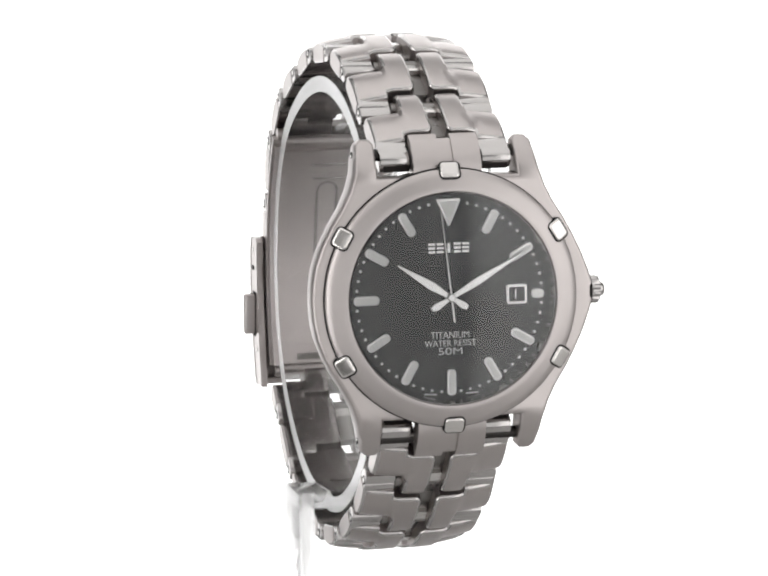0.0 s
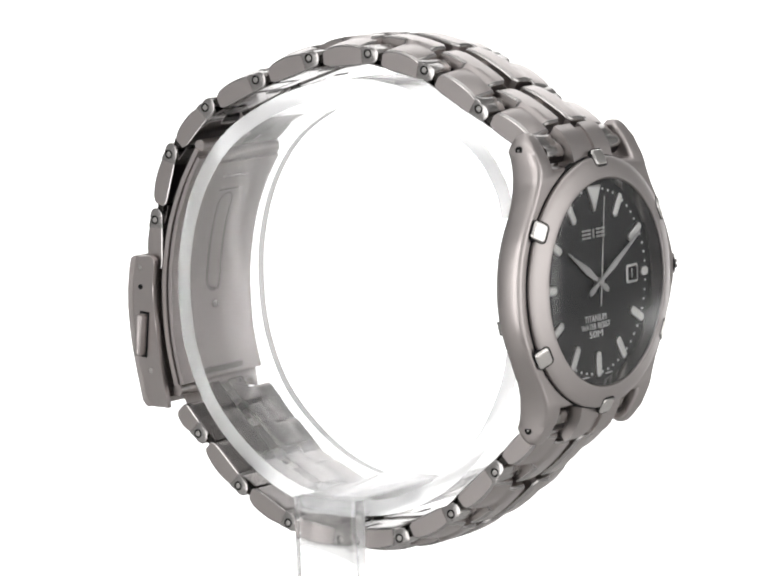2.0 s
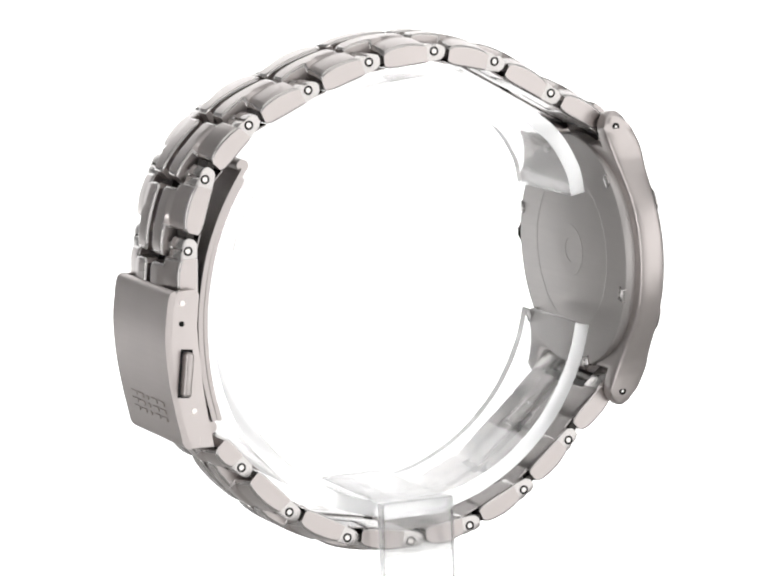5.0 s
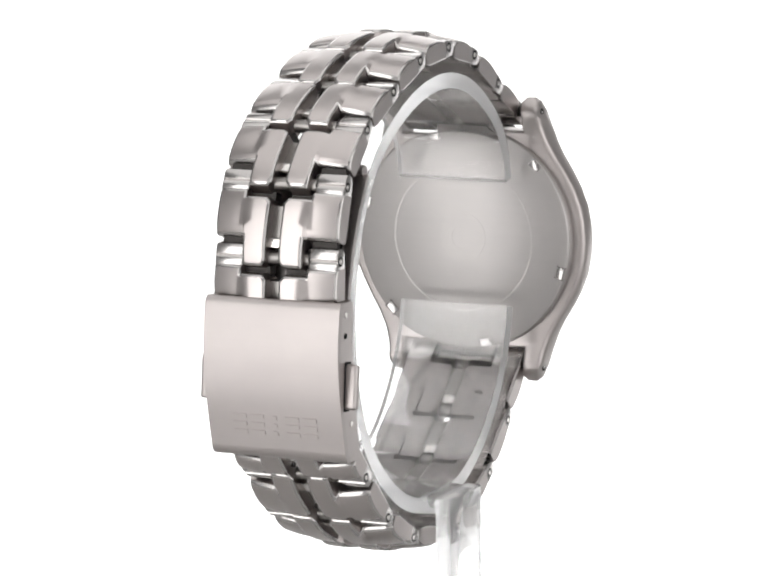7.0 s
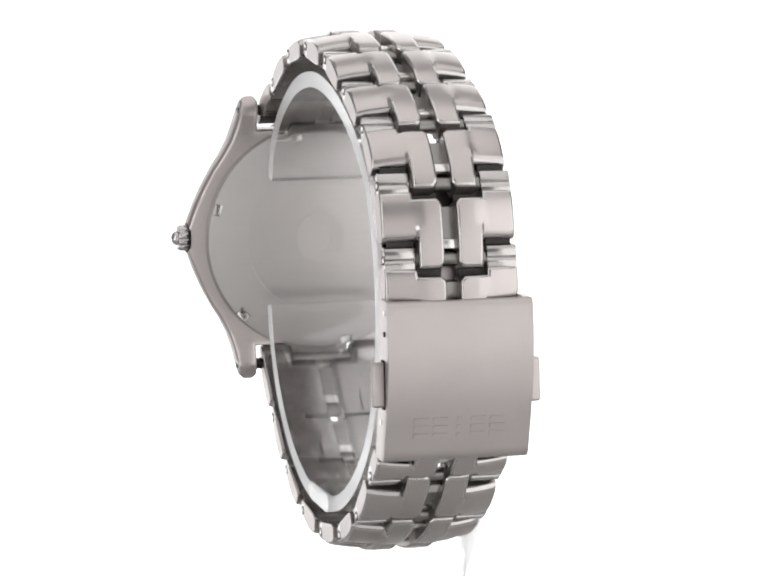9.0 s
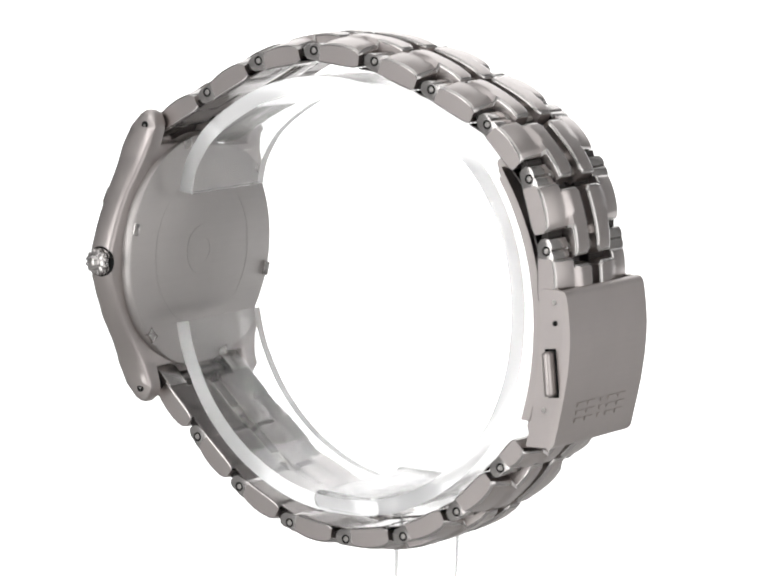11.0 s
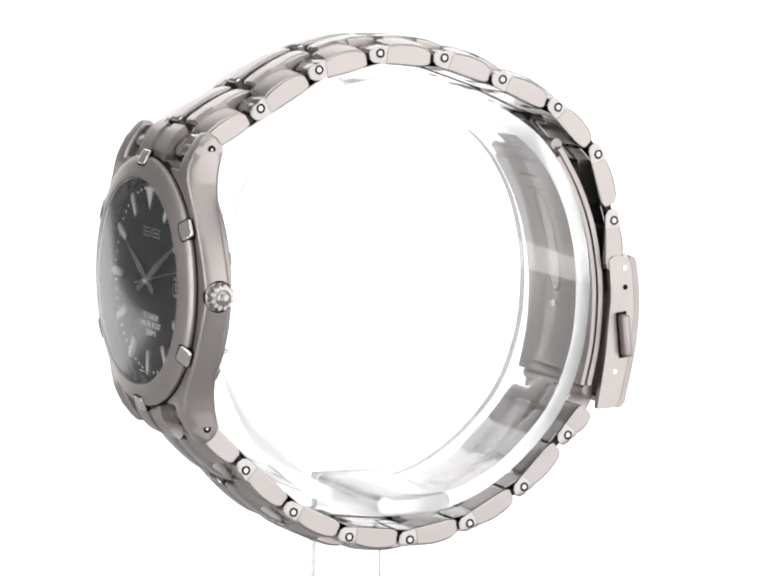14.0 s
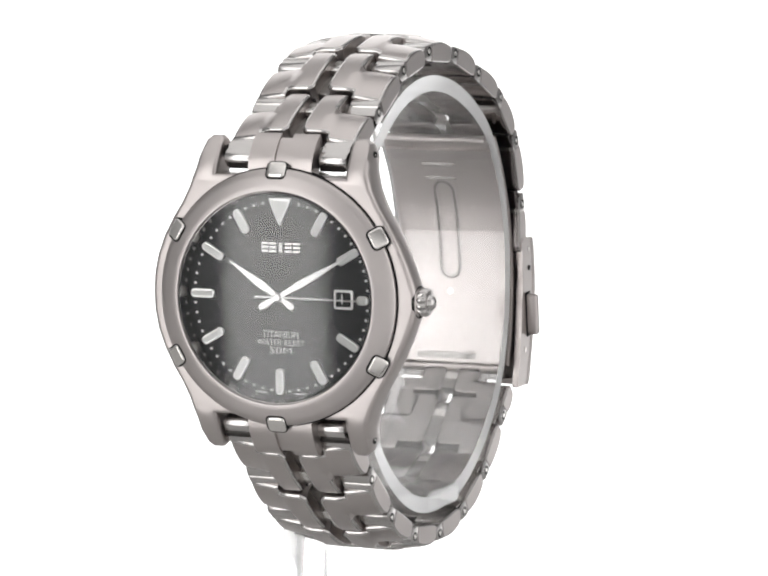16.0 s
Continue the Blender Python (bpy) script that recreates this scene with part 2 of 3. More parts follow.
def bezel():
    part("bezel_groove", lathe([(15.6, 3.5), (16.75, 3.5), (16.75, 4.26), (15.6, 4.26)], 128, True), DARK, watch, "dark line between bezel and case", m=RIM)
    ob = part("bezel", lathe([(13.65, 4.2), (16.45, 4.2), (16.58, 4.4), (16.58, 4.8), (16.35, 5.1), (15.6, 5.42), (14.6, 5.78), (14.05, 5.96), (13.8, 5.96), (13.65, 5.8)], 128, True), BEZEL, watch, m=RIM)
    for k in range(6):
        m = turn_y(60 * k) @ Matrix.Translation((0, 4.72, 16.3)) @ Matrix.Rotation(radians(28), 4, "X")
        part("stud_seat", prism([(x, z - 0.04) for x, z in rounded(2.9, 2.54, 0.72)], -0.2, 0.33), DARK, ob, "dark recess round the stud", m=RIM @ m)
        bm = prism(rounded(2.6, 2.25, 0.55), -0.6, 0.56)
        part("stud", bm, STEEL, ob, "polished square stud", m=RIM @ m, bevel=0.42, segs=4)


def dial():
    body = part("dial", lathe([(0, 3.3), (13.3, 3.3), (13.3, 2.7), (0, 2.7)], 96), DIAL, watch, "plain black dial", m=FACE)
    part("dial_ring", lathe([(13.15, 4.02), (13.25, 4.3), (13.55, 5.6), (13.72, 5.6), (13.72, 3.4), (13.2, 3.4)], 128, True), POLISH, watch, "sloping polished inner ring", m=RIM)
    for k in range(60):
        if k % 5:
            part("minute_dot", lathe([(0, 3.36), (0.19, 3.36), (0.19, 3.3)], 10), PRINT, body, m=FACE @ turn_y(6 * k) @ Matrix.Translation((0, 0, 12.25)))
    for h in range(12):
        m = turn_y(30 * h)
        if h == 0:
            bm = prism([(-1.62, 12.55), (-1.45, 12.7), (1.45, 12.7), (1.62, 12.55), (0.12, 9.2), (-0.12, 9.2)], 3.3, 3.75)
            a = part("hour_marker", bm, SILVER, body, "silver triangle marker", m=FACE @ m, bevel=0.12)
            part("lume", prism([(-1.2, 12.35), (1.2, 12.35), (0, 9.75)], 3.7, 3.79), LUME, a, m=FACE @ m)
        else:
            r0, r1 = (10.75, 12.45) if h == 3 else (9.3, 12.7)
            a = part("hour_marker", prism([(x, z + (r0 + r1) / 2) for x, z in rounded(1.2, r1 - r0, 0.55)], 3.3, 3.75), SILVER, body, "silver rounded bar marker", m=FACE @ m, bevel=0.14)
            part("lume", prism([(x, z + (r0 + r1) / 2) for x, z in rounded(0.66, r1 - r0 - 0.6, 0.32)], 3.7, 3.79), LUME, a, m=FACE @ m)
    d = part("date_frame", prism(rounded(2.75, 2.55, 0.35), 3.3, 3.5), SILVER, body, "silver frame round the date window", m=FACE @ Matrix.Translation((-8.9, 0, 0)), bevel=0.1)
    part("date_disc", prism(rounded(2.05, 1.85, 0.15), 3.3, 3.515), DARK, d, "black date disc", m=FACE @ Matrix.Translation((-8.9, 0, 0)))
    lettering("date_number", "1", 1.3, (-8.72, 3.53, 0), d)
    lettering("lettering", "TITANIUM", 0.97, (0, 3.32, -4.95), body, 5.1)
    lettering("lettering", "WATER RESIST", 0.86, (0, 3.32, -6.0), body, 6.8)
    lettering("lettering", "50M", 0.97, (0, 3.32, -7.05), body, 3.2)
    for k in range(5):
        w = 0.4 if k == 2 else 0.92
        x = (2 - k) * 1.12
        bm = bmesh.new()
        if k == 2:
            prism([(q[0] + x, q[1] + 6.35) for q in rounded(0.34, 1.25, 0.1)], 3.3, 3.42, bm)
        else:
            for z in (-0.5, 0.0, 0.5):
                prism([(q[0] + x, q[1] + 6.35 + z) for q in rounded(w, 0.3, 0.1)], 3.3, 3.42, bm)
        part("brand_mark", bm, SILVER, body, "raised silver maker's mark", m=FACE)
    for s, n in ((1, 7), (-1, 7)):
        part("small_print", prism([(s * 2.1 + q[0], q[1] - 12.62) for q in rounded(1.7, 0.16, 0.05)], 3.3, 3.33), PRINT, body, m=FACE @ turn_y(s * 3), label="tiny white print")


def lettering(name, text, size, at, parent, width=0.0):
    c = bpy.data.curves.new(name, "FONT")
    c.body, c.size, c.align_x, c.align_y, c.extrude = text, size * 1.35, "CENTER", "CENTER", 0.03
    tmp = new(name, c)
    me = bpy.data.meshes.new_from_object(tmp.evaluated_get(bpy.context.evaluated_depsgraph_get()))
    bpy.data.objects.remove(tmp)
    bm = bmesh.new()
    bm.from_mesh(me)
    if width:
        xs = [v.co.x for v in bm.verts]
        k = width / (max(xs) - min(xs))
        bm.transform(Matrix.Diagonal((k, 1, 1, 1)))
    m = FACE @ Matrix.Translation(at) @ Matrix(((-1, 0, 0, 0), (0, 0, 1, 0), (0, 1, 0, 0), (0, 0, 0, 1)))
    return part(name, bm, PRINT, parent, "white printed lettering", smooth=False, m=m)


def hand(name, length, tail, width, y, deg, label, parent=None, thin=False):
    if thin:
        pts = [(-0.13, -tail), (0.13, -tail), (0.07, length), (-0.07, length)]
    else:
        pts = [(-0.3, -tail), (0.3, -tail), (0.5, -tail * 0.75), (0.28, -0.6), (0.3, 0.6), (width / 2, length * 0.35), (0.1, length), (-0.1, length),
               (-width / 2, length * 0.35), (-0.3, 0.6), (-0.28, -0.6), (-0.5, -tail * 0.75)]
    bm = prism(pts, y, y + (0.12 if thin else 0.2))
    ob = part(name, bm, SILVER, watch, label, bevel=0.05, segs=1, m=FACE)
    ob.matrix_local = turn_y(deg)
    return ob


def crystal():
    ob = part("crystal", lathe([(0, 6.08), (13.3, 6.08), (13.52, 6.0), (13.6, 5.88), (13.6, 5.5), (0, 5.5)], 96), GLASS, watch, "clear glass crystal", m=RIM)
    ob.data.materials.append(UNDERSIDE)
    for f in ob.data.polygons:
        f.material_index = int(f.normal.y < 0.2)


def crown():
    bm = bmesh.new()
    prof = [(0, -0.5), (1.0, -0.5), (1.0, 0.3), (1.7, 0.36), (1.9, 0.6), (1.9, 1.45), (1.7, 1.72), (1.08, 1.8), (1.0, 2.1), (0.8, 2.4), (0.45, 2.58), (0, 2.62)]
    lathe(prof, 96, bm=bm)
    for v in bm.verts:
        r = math.hypot(v.co.x, v.co.z)
        if 1.5 < r and 0.4 < v.co.y < 1.75:
            a = math.atan2(v.co.x, v.co.z)
            k = 1 - 0.15 * (0.5 + 0.5 * math.cos(12 * a))
            v.co.x *= k
            v.co.z *= k
    part("crown_gap", lathe([(0, -0.3), (2.15, -0.3), (2.15, 0.05), (0, 0.05)], 32), DARK, watch, "dark gap behind the crown", m=Matrix.Translation((-19.35, 1.7, 0.0)) @ Matrix.Rotation(radians(90), 4, "Z"))
    part("crown", bm, POLISH, watch, "polished fluted crown", m=Matrix.Translation((-19.0, 1.7, 0.0)) @ Matrix.Rotation(radians(90), 4, "Z"))


def case_back():
    ob = part("case_back", lathe([(0, -1.5), (14.9, -1.5), (15.2, -1.35), (15.4, -0.9), (15.4, 0.4), (0, 0.4)], 96), BACK, watch, "plain brushed case back", m=WIDE)
    for k in range(6):
        part("notch", box(-0.8, 0.8, -1.6, -1.3, 14.1, 15.2), POLISH, ob, "bright opener notch", m=WIDE @ turn_y(60 * k + 14), bevel=0.2)
    part("emblem", lathe([(1.6, -1.4), (1.6, -1.55), (3.3, -1.55), (3.3, -1.4)], 48, True), BACK, ob, "stamped round emblem", m=WIDE)
    part("engraving", lathe([(9.9, -1.45), (9.9, -1.515), (10.1, -1.515), (10.1, -1.45)], 64, True), BACK, ob, "faint engraved ring", m=WIDE)


def end_link(s):
    """The solid piece between the lugs, at twelve (1) or six (-1) o'clock."""
    pts = smooth_path([(3.65, 15.2), (3.6, 16.6), (3.25, 18.1), (2.5, 19.5), (1.65, 20.6), (0.6, 21.4)], 4)
    bm = bmesh.new()
    for x0, x1 in ((-4.6, -0.9), (0.9, 4.6)):
        ribbon(pts, x0, x1, -2.6, bm)
    ob = part("end_link", bm, SATIN, watch, bevel=0.25, m=None if s > 0 else Matrix.Diagonal((1, 1, -1, 1)))
    bm = ribbon([(y - 0.35, z) for y, z in pts[:-3]], -0.95, 0.95, -1.8)
    part("centre_bar", bm, SATIN, ob, "recessed middle bar", m=None if s > 0 else Matrix.Diagonal((1, 1, -1, 1)), bevel=0.15)
    # the bar's near-black colour also paints in the shade beside the lugs
    bm = lathe([(0, -9.4), (0.8, -9.4), (0.8, 9.4), (0, 9.4)], 20)
    part("spring_bar", bm, GAP_SHADE, ob, m=Matrix.Translation((0, 0, s * 18.8)) @ Matrix.Rotation(radians(90), 4, "Z"))


def link_pieces(L, w, first):
    """One bracelet link, laid out along u (x) with its width along y and its outer side up (z). Returns bmeshes."""
    out = {}
    for s in (1, -1):
        E = L - 2.4
        plan = [(2.75, 1.0), (L + 0.75, 1.0), (L + 1.45, 1.55), (L + 1.45, 4.3), (E, 4.4), (E, w), (1.1, w), (1.1, 4.9), (2.1, 4.8), (2.1, 1.6)]
        bm = bmesh.new()
        f = bm.faces.new([bm.verts.new((u, s * v, -1.5)) for u, v in plan])
        r = bmesh.ops.extrude_face_region(bm, geom=[f])
        for v in r["geom"]:
            if isinstance(v, bmesh.types.BMVert):
                v.co.z = 2.4
        es = [e for e in bm.edges if e.calc_face_angle(0) > radians(25)]
        made = bmesh.ops.bevel(bm, geom=es, offset=0.36, segments=3, affect="EDGES", profile=0.55, clamp_overlap=True)
        for f in made["faces"]:
            f.material_index = 1
        for u in [1.6, 2.1] + [2.6 + k * (L - 1.6) / 9 for k in range(10)] + [E - 0.9, E - 0.45]:
            bmesh.ops.bisect_plane(bm, geom=bm.verts[:] + bm.edges[:] + bm.faces[:], plane_co=(u, 0, 0), plane_no=(1, 0, 0))
        for q in (2.0, 3.2, 4.3, 4.7, 5.6, 6.7, 7.8):
            bmesh.ops.bisect_plane(bm, geom=bm.verts[:] + bm.edges[:] + bm.faces[:], plane_co=(0, s * q, 0), plane_no=(0, 1, 0))
        for v in bm.verts:
            u, q = v.co.x, abs(v.co.y)
            k = (v.co.z + 1.5) / 3.9
            e = max(0, q - 2.5) / 6.5
            if q < 4.6:
                a = (u - (L * 0.5 + 0.9)) / (L * 0.5)
                top, low = 2.5 - 0.3 * a * a - 0.3 * a ** 4, -1.5
            else:
                c, half = (1.1 + E) / 2, (E - 1.1) / 2
                a = (u - c) / half
                top = 2.25 - 0.45 * a * a - (0.45 if a > 0 else 0.1) * a ** 8
                low = -1.5 + (0.45 * a ** 6 if a > 0 else 0.0)
            top -= 0.75 * e * e
            v.co.z = low + (top - low) * k if k > 0.5 or q > 4.6 else v.co.z
        # faces on the wrist side take the titanium with shade in its colour
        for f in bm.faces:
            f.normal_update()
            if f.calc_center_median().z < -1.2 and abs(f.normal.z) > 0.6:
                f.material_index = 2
        out["side", s] = bm
        prof = [(1.9, -1.4), (-0.9, -1.35), (-1.5, -0.9), (-1.75, -0.1), (-1.55, 0.45), (-0.95, 0.8), (-0.3, 0.88), (-0.1, 0.62), (0.15, 0.95), (0.7, 1.1), (1.9, 1.0)]
        if first:
            prof = [(u - 0.7 if u < 0 else u, z * 1.15) for u, z in prof]
        bm = bmesh.new()
        f = bm.faces.new([bm.verts.new((u, s * 4.95, z)) for u, z in prof])
        r = bmesh.ops.extrude_face_region(bm, geom=[f])
        for v in r["geom"]:
            if isinstance(v, bmesh.types.BMVert):
                v.co.y = s * (w - 0.07)
        out["shoulder", s] = bm
        out["pin", s] = lathe([(0, w + 0.0), (0.34, w + 0.0), (0.4, w - 0.05), (0.4, w - 1)], 14)
        if s < 0:
            out["pin", s].transform(Matrix.Rotation(math.pi, 4, "Z"))
        out["rim", s] = lathe([(0.4, w - 0.045), (0.66, w - 0.045), (0.66, w - 1), (0.4, w - 1)], 14, True)
        if s < 0:
            out["rim", s].transform(Matrix.Rotation(math.pi, 4, "Z"))
    bm = box(3.0, L - 2.5, -1.15, 1.15, -1.2, 0.55)
    bmesh.ops.create_cone(bm, cap_ends=True, segments=20, radius1=0.95, radius2=0.95, depth=9.6, matrix=Matrix.Translation((0, 0, 0.1)) @ Matrix.Rotation(radians(90), 4, "X"))
    out["core"] = bm
    out["bar"] = box(L - 2.45, L - 1.15, -1.05, 1.05, -1.0, 1.35)
    # dark blocks added inside the joints, in place of the shade there
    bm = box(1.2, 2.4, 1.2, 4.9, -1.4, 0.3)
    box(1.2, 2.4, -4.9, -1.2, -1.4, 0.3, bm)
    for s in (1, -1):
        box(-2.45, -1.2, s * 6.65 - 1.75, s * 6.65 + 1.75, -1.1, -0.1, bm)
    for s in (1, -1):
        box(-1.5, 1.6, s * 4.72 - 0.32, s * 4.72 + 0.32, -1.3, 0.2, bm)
    out["shade_fill"] = bm
    bm = bmesh.new()
    for s in (1, -1):
        box(L - 2.6, L + 2.3, min(s * 4.4, s * 8.6), max(s * 4.4, s * 8.6), -1.48, -1.3, bm)
        box(L + 1.2, L + 2.3, min(s * 1.5, s * 4.6), max(s * 1.5, s * 4.6), -1.48, -1.3, bm)
    out["plate"] = bm
    return out


def chain(pins, low, count):
    for i in range(count):
        (y0, z0), (y1, z1) = pins[i], pins[i + 1]
        L = math.hypot(y1 - y0, z1 - z0)
        u = Vector((0, y1 - y0, z1 - z0)) / L
        n = Vector((0, u.z, -u.y)) * (-1 if low else 1)
        v = n.cross(u)
        x = skew(y0, z0)
        m = Matrix.Translation((x, y0, z0)) @ Matrix((u, v, n)).transposed().to_4x4() @ Matrix.Translation((0, 0, -0.35 if low else 0.0))
        w = 9.1 if i else 8.9
        p = link_pieces(L, w, i == 0)
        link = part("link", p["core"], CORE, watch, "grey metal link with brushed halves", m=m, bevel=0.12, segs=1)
        # the added dark filler that shades the joint
        part("gap_shade_fill", p["shade_fill"], GAP_SHADE, link, "dark filler standing in for shade in the gap", m=m)
        if i < count - 1:
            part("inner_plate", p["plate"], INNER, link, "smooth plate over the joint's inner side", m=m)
        part("centre_bar", p["bar"], STEEL, link, "bright little bar between the halves", m=m, bevel=0.25, segs=2)
        for s in (1, -1):
            half = part("side_piece", p["side", s], BRUSH_X, link, "brushed grey titanium half", m=m)
            half.data.materials.append(POLISH)
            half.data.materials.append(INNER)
            part("shoulder", p["shoulder", s], POLISH, link, "polished hinge shoulder", m=m, bevel=0.12, segs=2)
            part("pin", p["pin", s], STEEL, link, "bright pin end", m=m)
            part("pin_rim", p["rim", s], DARK, link, "dark pin hole", m=m)


def clasp():
    X0, X1 = -7.6, 12.3
    flat = smooth_path([(-67.9, 2.1), (-68.7, -3.5), (-68.6, -8.5), (-67.9, -13.5), (-66.6, -19.7)], 6)
    outer = [(-66.95, 2.1), (-67.45, 2.0), (-67.8, 1.7), (-68.0, 1.2)] + [c for c in flat if -18.4 < c[1] < 0.9] + [(-66.85, -18.7), (-66.55, -19.2), (-66.15, -19.55), (-65.7, -19.7)]
    bm = ribbon(outer, X0, X1, -0.9)
    cover = part("clasp_cover", bm, CLASP, watch, "plain brushed clasp cover", bevel=0.3, segs=3)
    inner = [(y + 4.9 - 0.05 * abs(z + 8), z) for y, z in flat]
    for x0, x1 in ((X0 + 0.05, X0 + 1.0), (X1 - 1.0, X1 - 0.05)):
        loop = [(-66.6, 2.06), (-67.05, 1.6)] + [(y + 0.86, z) for y, z in flat if -18.4 < z < 0.9] + [(-66.0, -19.1), (-65.5, -19.62)] + inner[:0:-1] + [(inner[0][0] - 0.8, inner[0][1])]
        bm = bmesh.new()
        f = bm.faces.new([bm.verts.new((x0, y, z)) for y, z in loop])
        r = bmesh.ops.extrude_face_region(bm, geom=[f])
        for v in r["geom"]:
            if isinstance(v, bmesh.types.BMVert):
                v.co.x = x1
        part("side_wall", bm, BRUSH_Z, cover, bevel=0.12, smooth=False)
    for s, x in ((1, X1), (-1, X0)):
        tilt = Matrix.Translation((x, -66.1, -9.2)) @ Matrix.Rotation(radians(-7), 4, "X")
        part("button_slot", box(-0.05, 0.05, -0.85, 0.85, -3.3, 3.3), DARK, cover, "dark slot round the push button", m=tilt, bevel=0.04)
        part("push_button", box(-1.6, 1.6, -0.6, 0.6, -3.0, 3.0), SATIN, cover, "push button", m=tilt, bevel=0.45, segs=3)
        for y, z, mat in ((-66.1, 0.4, STEEL), (-66.3, -2.4, DARK), (-65.0, -14.4, STEEL)):
            part("clasp_hole", lathe([(0, 0.05), (0.38, 0.05), (0.38, -0.2)], 14), mat, cover, "small round pin hole", m=Matrix.Translation((x, y, z)) @ Matrix.Rotation(radians(-90 * s), 4, "Z"))
    def face(z):
        return np.interp(z, [q[1] for q in outer[::-1]], [q[0] for q in outer[::-1]])
    for k in range(5):
        x = 2.4 - (k - 2) * 2.6
        bm = bmesh.new()
        for dz in (-1.1, 0, 1.1):
            w, y = (0.3 if k == 2 else 1.0), face(-14.9 + dz)
            bar = box(-w, w, -0.15, 0.3, -0.28, 0.28)
            bar.transform(Matrix.Translation((x, y, -14.9 + dz)) @ Matrix.Rotation(radians(10.5), 4, "X"))
            flat = bpy.data.meshes.new("bar")
            bar.to_mesh(flat)
            bar.free()
            bm.from_mesh(flat)
            bpy.data.meshes.remove(flat)
        part("brand_mark", bm, CLASP, cover, "stamped maker's mark")
    blade = smooth_path([(-56.2, 17.6), (-59.2, 12.7), (-61.5, 7.3), (-62.8, 1.9), (-63.4, -3.6), (-63.1, -10.5), (-61.9, -16.5)], 6)
    b1 = part("outer_blade", ribbon(blade, -6.3, 11.0, -0.7), SATIN, watch, "folding clasp blade", bevel=0.15)
    inner = [(y + 0.9, z) for y, z in blade[2:]]
    b2 = part("inner_blade", ribbon(inner, -6.0, 10.7, -0.6), SATIN, watch, "folding clasp blade", bevel=0.15)
    zs, ys = [q[1] for q in inner[::-1]], [q[0] + 0.6 for q in inner[::-1]]

    def stadium(r, z0, z1):
        side = [z0 + (z1 - z0) * k / 10 for k in range(11)]
        arc = [radians(180 * k / 8) for k in range(1, 8)]
        return ([(r, z) for z in side] + [(r * math.cos(a), z1 + r * math.sin(a)) for a in arc]
                + [(-r, z) for z in side[::-1]] + [(-r * math.cos(a), z0 - r * math.sin(a)) for a in arc])
    bm = bmesh.new()
    rows = []
    for r, up in ((1.75, 0.0), (1.6, 0.1), (1.35, 0.1), (1.2, 0.0)):
        rows.append([bm.verts.new((2.6 + x, np.interp(z, zs, ys) + up, z)) for x, z in stadium(r, -2.2, 9.5)])
    n = len(rows[0])
    for a, b in zip(rows, rows[1:] + rows[:1]):
        for k in range(n):
            bm.faces.new((a[k], a[(k + 1) % n], b[(k + 1) % n], b[k]))
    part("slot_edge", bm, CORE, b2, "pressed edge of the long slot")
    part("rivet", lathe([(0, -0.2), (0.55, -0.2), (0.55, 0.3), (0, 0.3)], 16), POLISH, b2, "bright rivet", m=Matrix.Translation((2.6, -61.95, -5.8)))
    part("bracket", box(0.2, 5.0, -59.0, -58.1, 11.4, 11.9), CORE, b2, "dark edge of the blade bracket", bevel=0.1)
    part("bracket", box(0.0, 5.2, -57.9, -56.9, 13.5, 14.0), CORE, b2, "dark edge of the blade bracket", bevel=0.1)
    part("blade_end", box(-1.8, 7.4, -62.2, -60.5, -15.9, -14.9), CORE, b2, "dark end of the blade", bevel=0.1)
    for z, y in ((17.9, -55.8), (-17.3, -61.9)):
        part("hinge", lathe([(0, -7.9), (0.85, -7.9), (0.85, 7.9), (0, 7.9)], 20), SATIN, b1, "hinge barrel", m=Matrix.Translation((2.5, y, z)) @ Matrix.Rotation(radians(90), 4, "Z"))


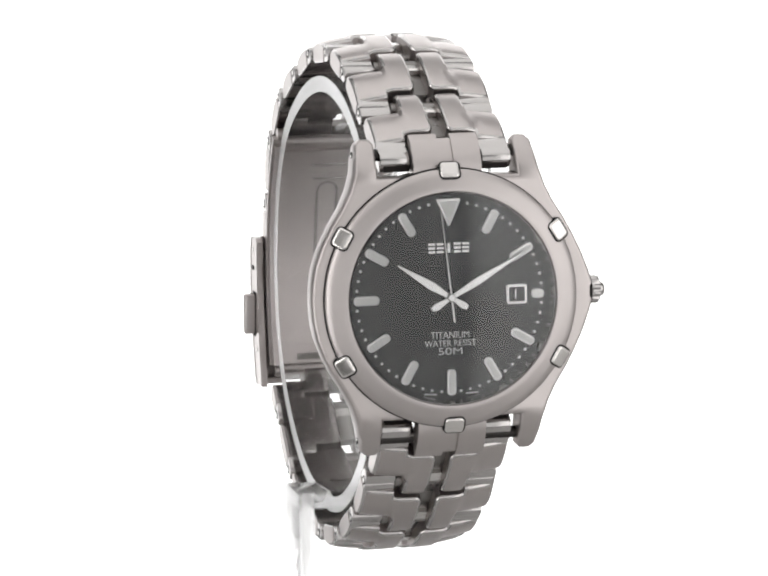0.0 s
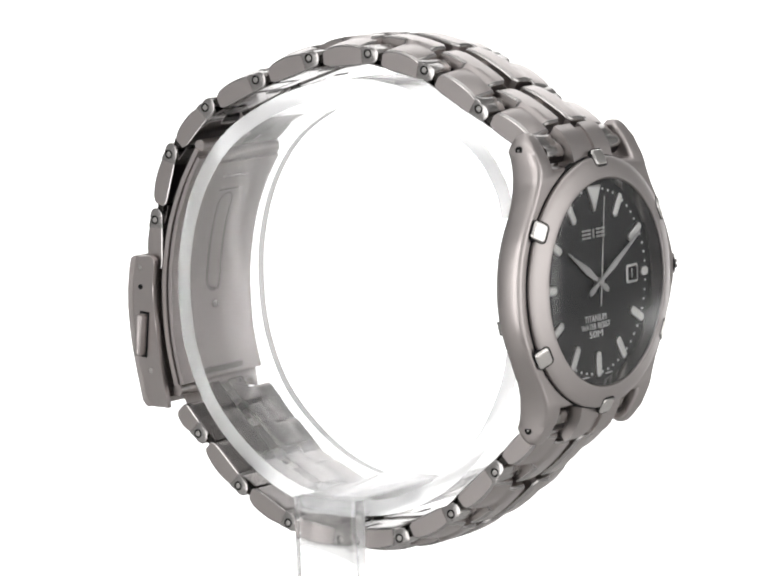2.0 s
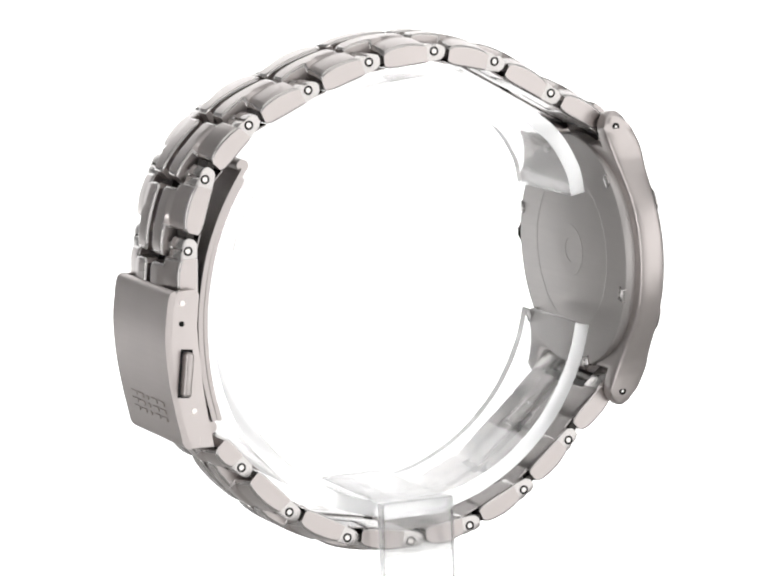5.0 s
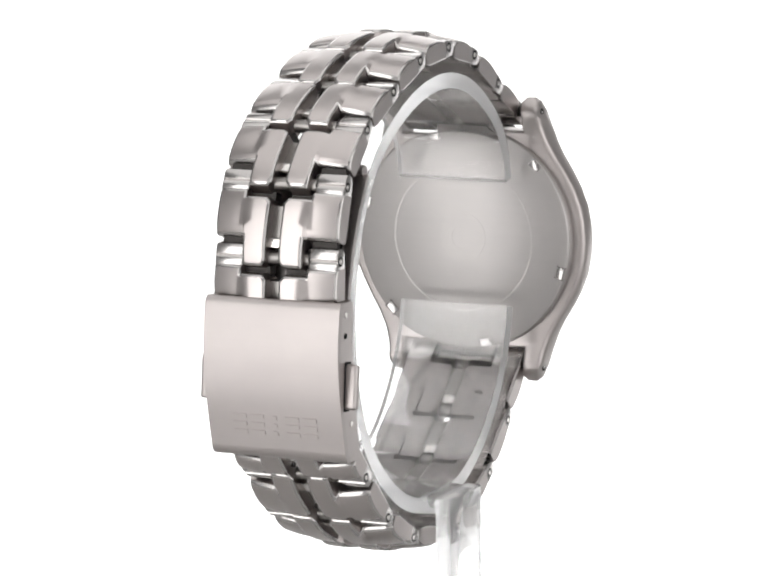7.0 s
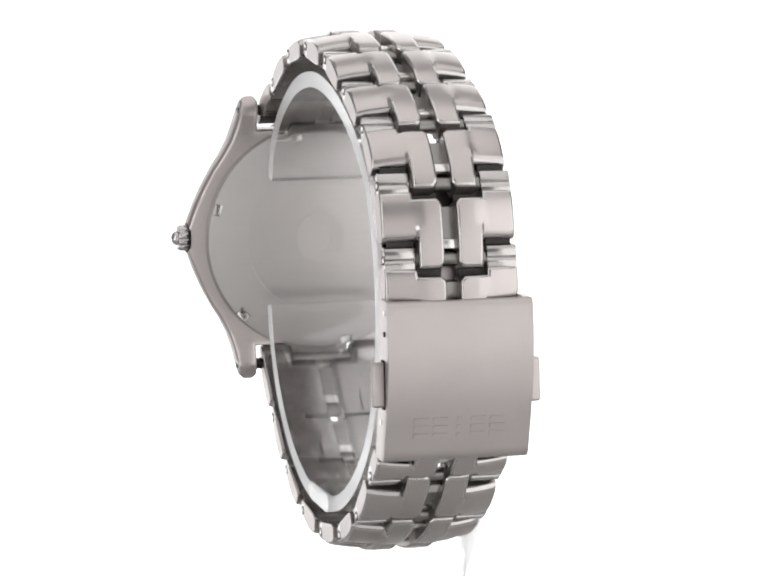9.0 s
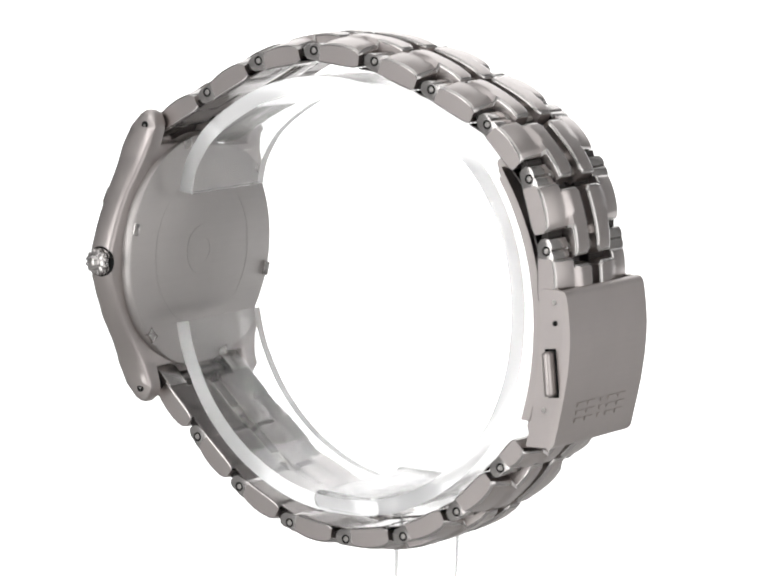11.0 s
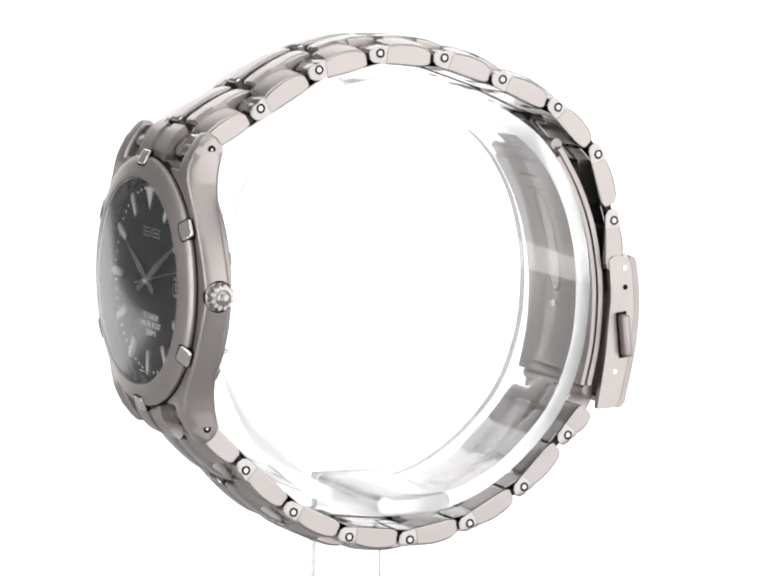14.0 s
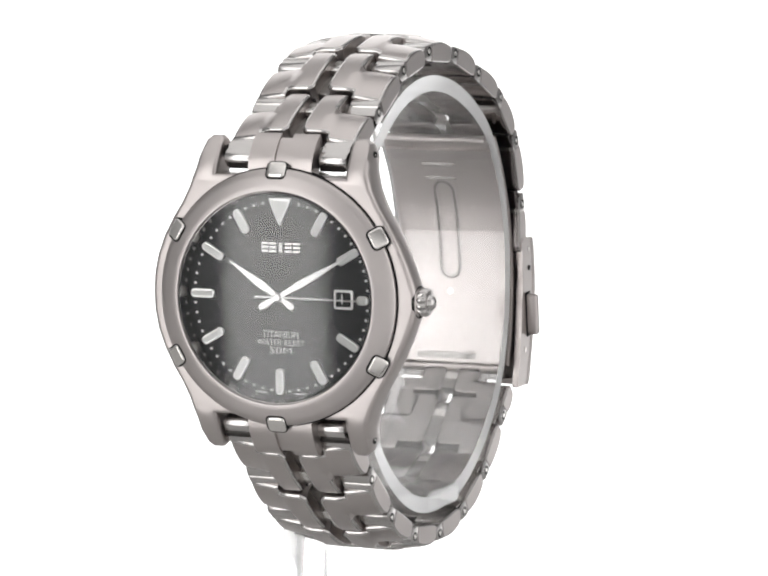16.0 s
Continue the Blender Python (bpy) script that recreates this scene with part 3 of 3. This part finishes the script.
case()
bezel()
dial()
crystal()
crown()
case_back()
end_link(1)
end_link(-1)
hand("hour_hand", 8.2, 2.6, 1.15, 3.95, -57.5, "silver hour hand")
hand("minute_hand", 11.2, 3.0, 1.0, 4.2, 60.5, "silver minute hand")
second = hand("second_hand", 11.3, 3.2, 0.2, 4.45, 0, "thin silver second hand", thin=True)
part("hand_cap", lathe([(0, 4.68), (0.4, 4.66), (0.55, 4.5), (0.55, 3.4)], 24), SILVER, watch, "polished hand cap", m=FACE)
clasp()
chain(TOP_PINS, False, 9)
chain(LOW_PINS, True, 8)


# ---- the clear holder inside the bracelet ----
def holder():
    cuff = smooth_path([(-3.5, 9.5), (-4.6, 14), (-8.5, 19.6), (-17, 25.2), (-26.5, 27.6), (-36, 26.9), (-45, 23.8), (-52.5, 19), (-57.6, 12),
                        (-60.3, 4), (-61.0, -4), (-60, -12), (-56.6, -20), (-50, -27), (-42, -31.6), (-33, -33.2), (-24, -32.3), (-15.5, -28.2), (-9, -22), (-5, -15), (-3.4, -9.5)], 5)
    stand = tagged(new("display_stand"), "clear acrylic watch display stand with open cuff", "stand")
    def strip(x0, x1):
        bm = ribbon(cuff, x0, x1, -2.2)
        for v in bm.verts:
            v.co.x += skew(v.co.y, 0)
        return bm
    body = part("cuff", strip(-8.5, 8.5), ACRYLIC, stand, "clear bent acrylic cuff with white edges")
    body.visible_shadow = False
    frost_ends(body, 0)
    part("tongue", prism(rounded(11.0, 2.6, 1.25), -8.0, 12.1), ACRYLIC, stand, m=Matrix.Translation((0, -33.4, -31.5)) @ Matrix.Rotation(radians(-90), 4, "Z")).visible_shadow = False
    post = part("post", box(12.1, 14.4, -38.6, -27.9, -51.4, -30.2), ACRYLIC, stand, bevel=0.3)
    post.visible_shadow = False
    part("foot", box(-6, 15.5, -39.5, -27, -56.2, -51.5), ACRYLIC, stand, bevel=0.4).visible_shadow = False
    return stand


stand = holder()


def motions():
    times = [k * 0.5 for k in range(33)]
    walk(watch, [(t, spin(t) @ AT_REST) for t in times])
    walk(stand, [(t, spin(t) @ AT_REST) for t in times])
    walk(turntable, [(t, spin(t)) for t in times])
    ticks = [(0, 59)]
    for k in range(16):
        ticks += [(k + 0.333, 59 + k), (k + 0.4, 60 + k)]
    ticks.append((16, 75))
    walk(second, [(t, turn_y(6 * (s - 60))) for t, s in ticks])


motions()
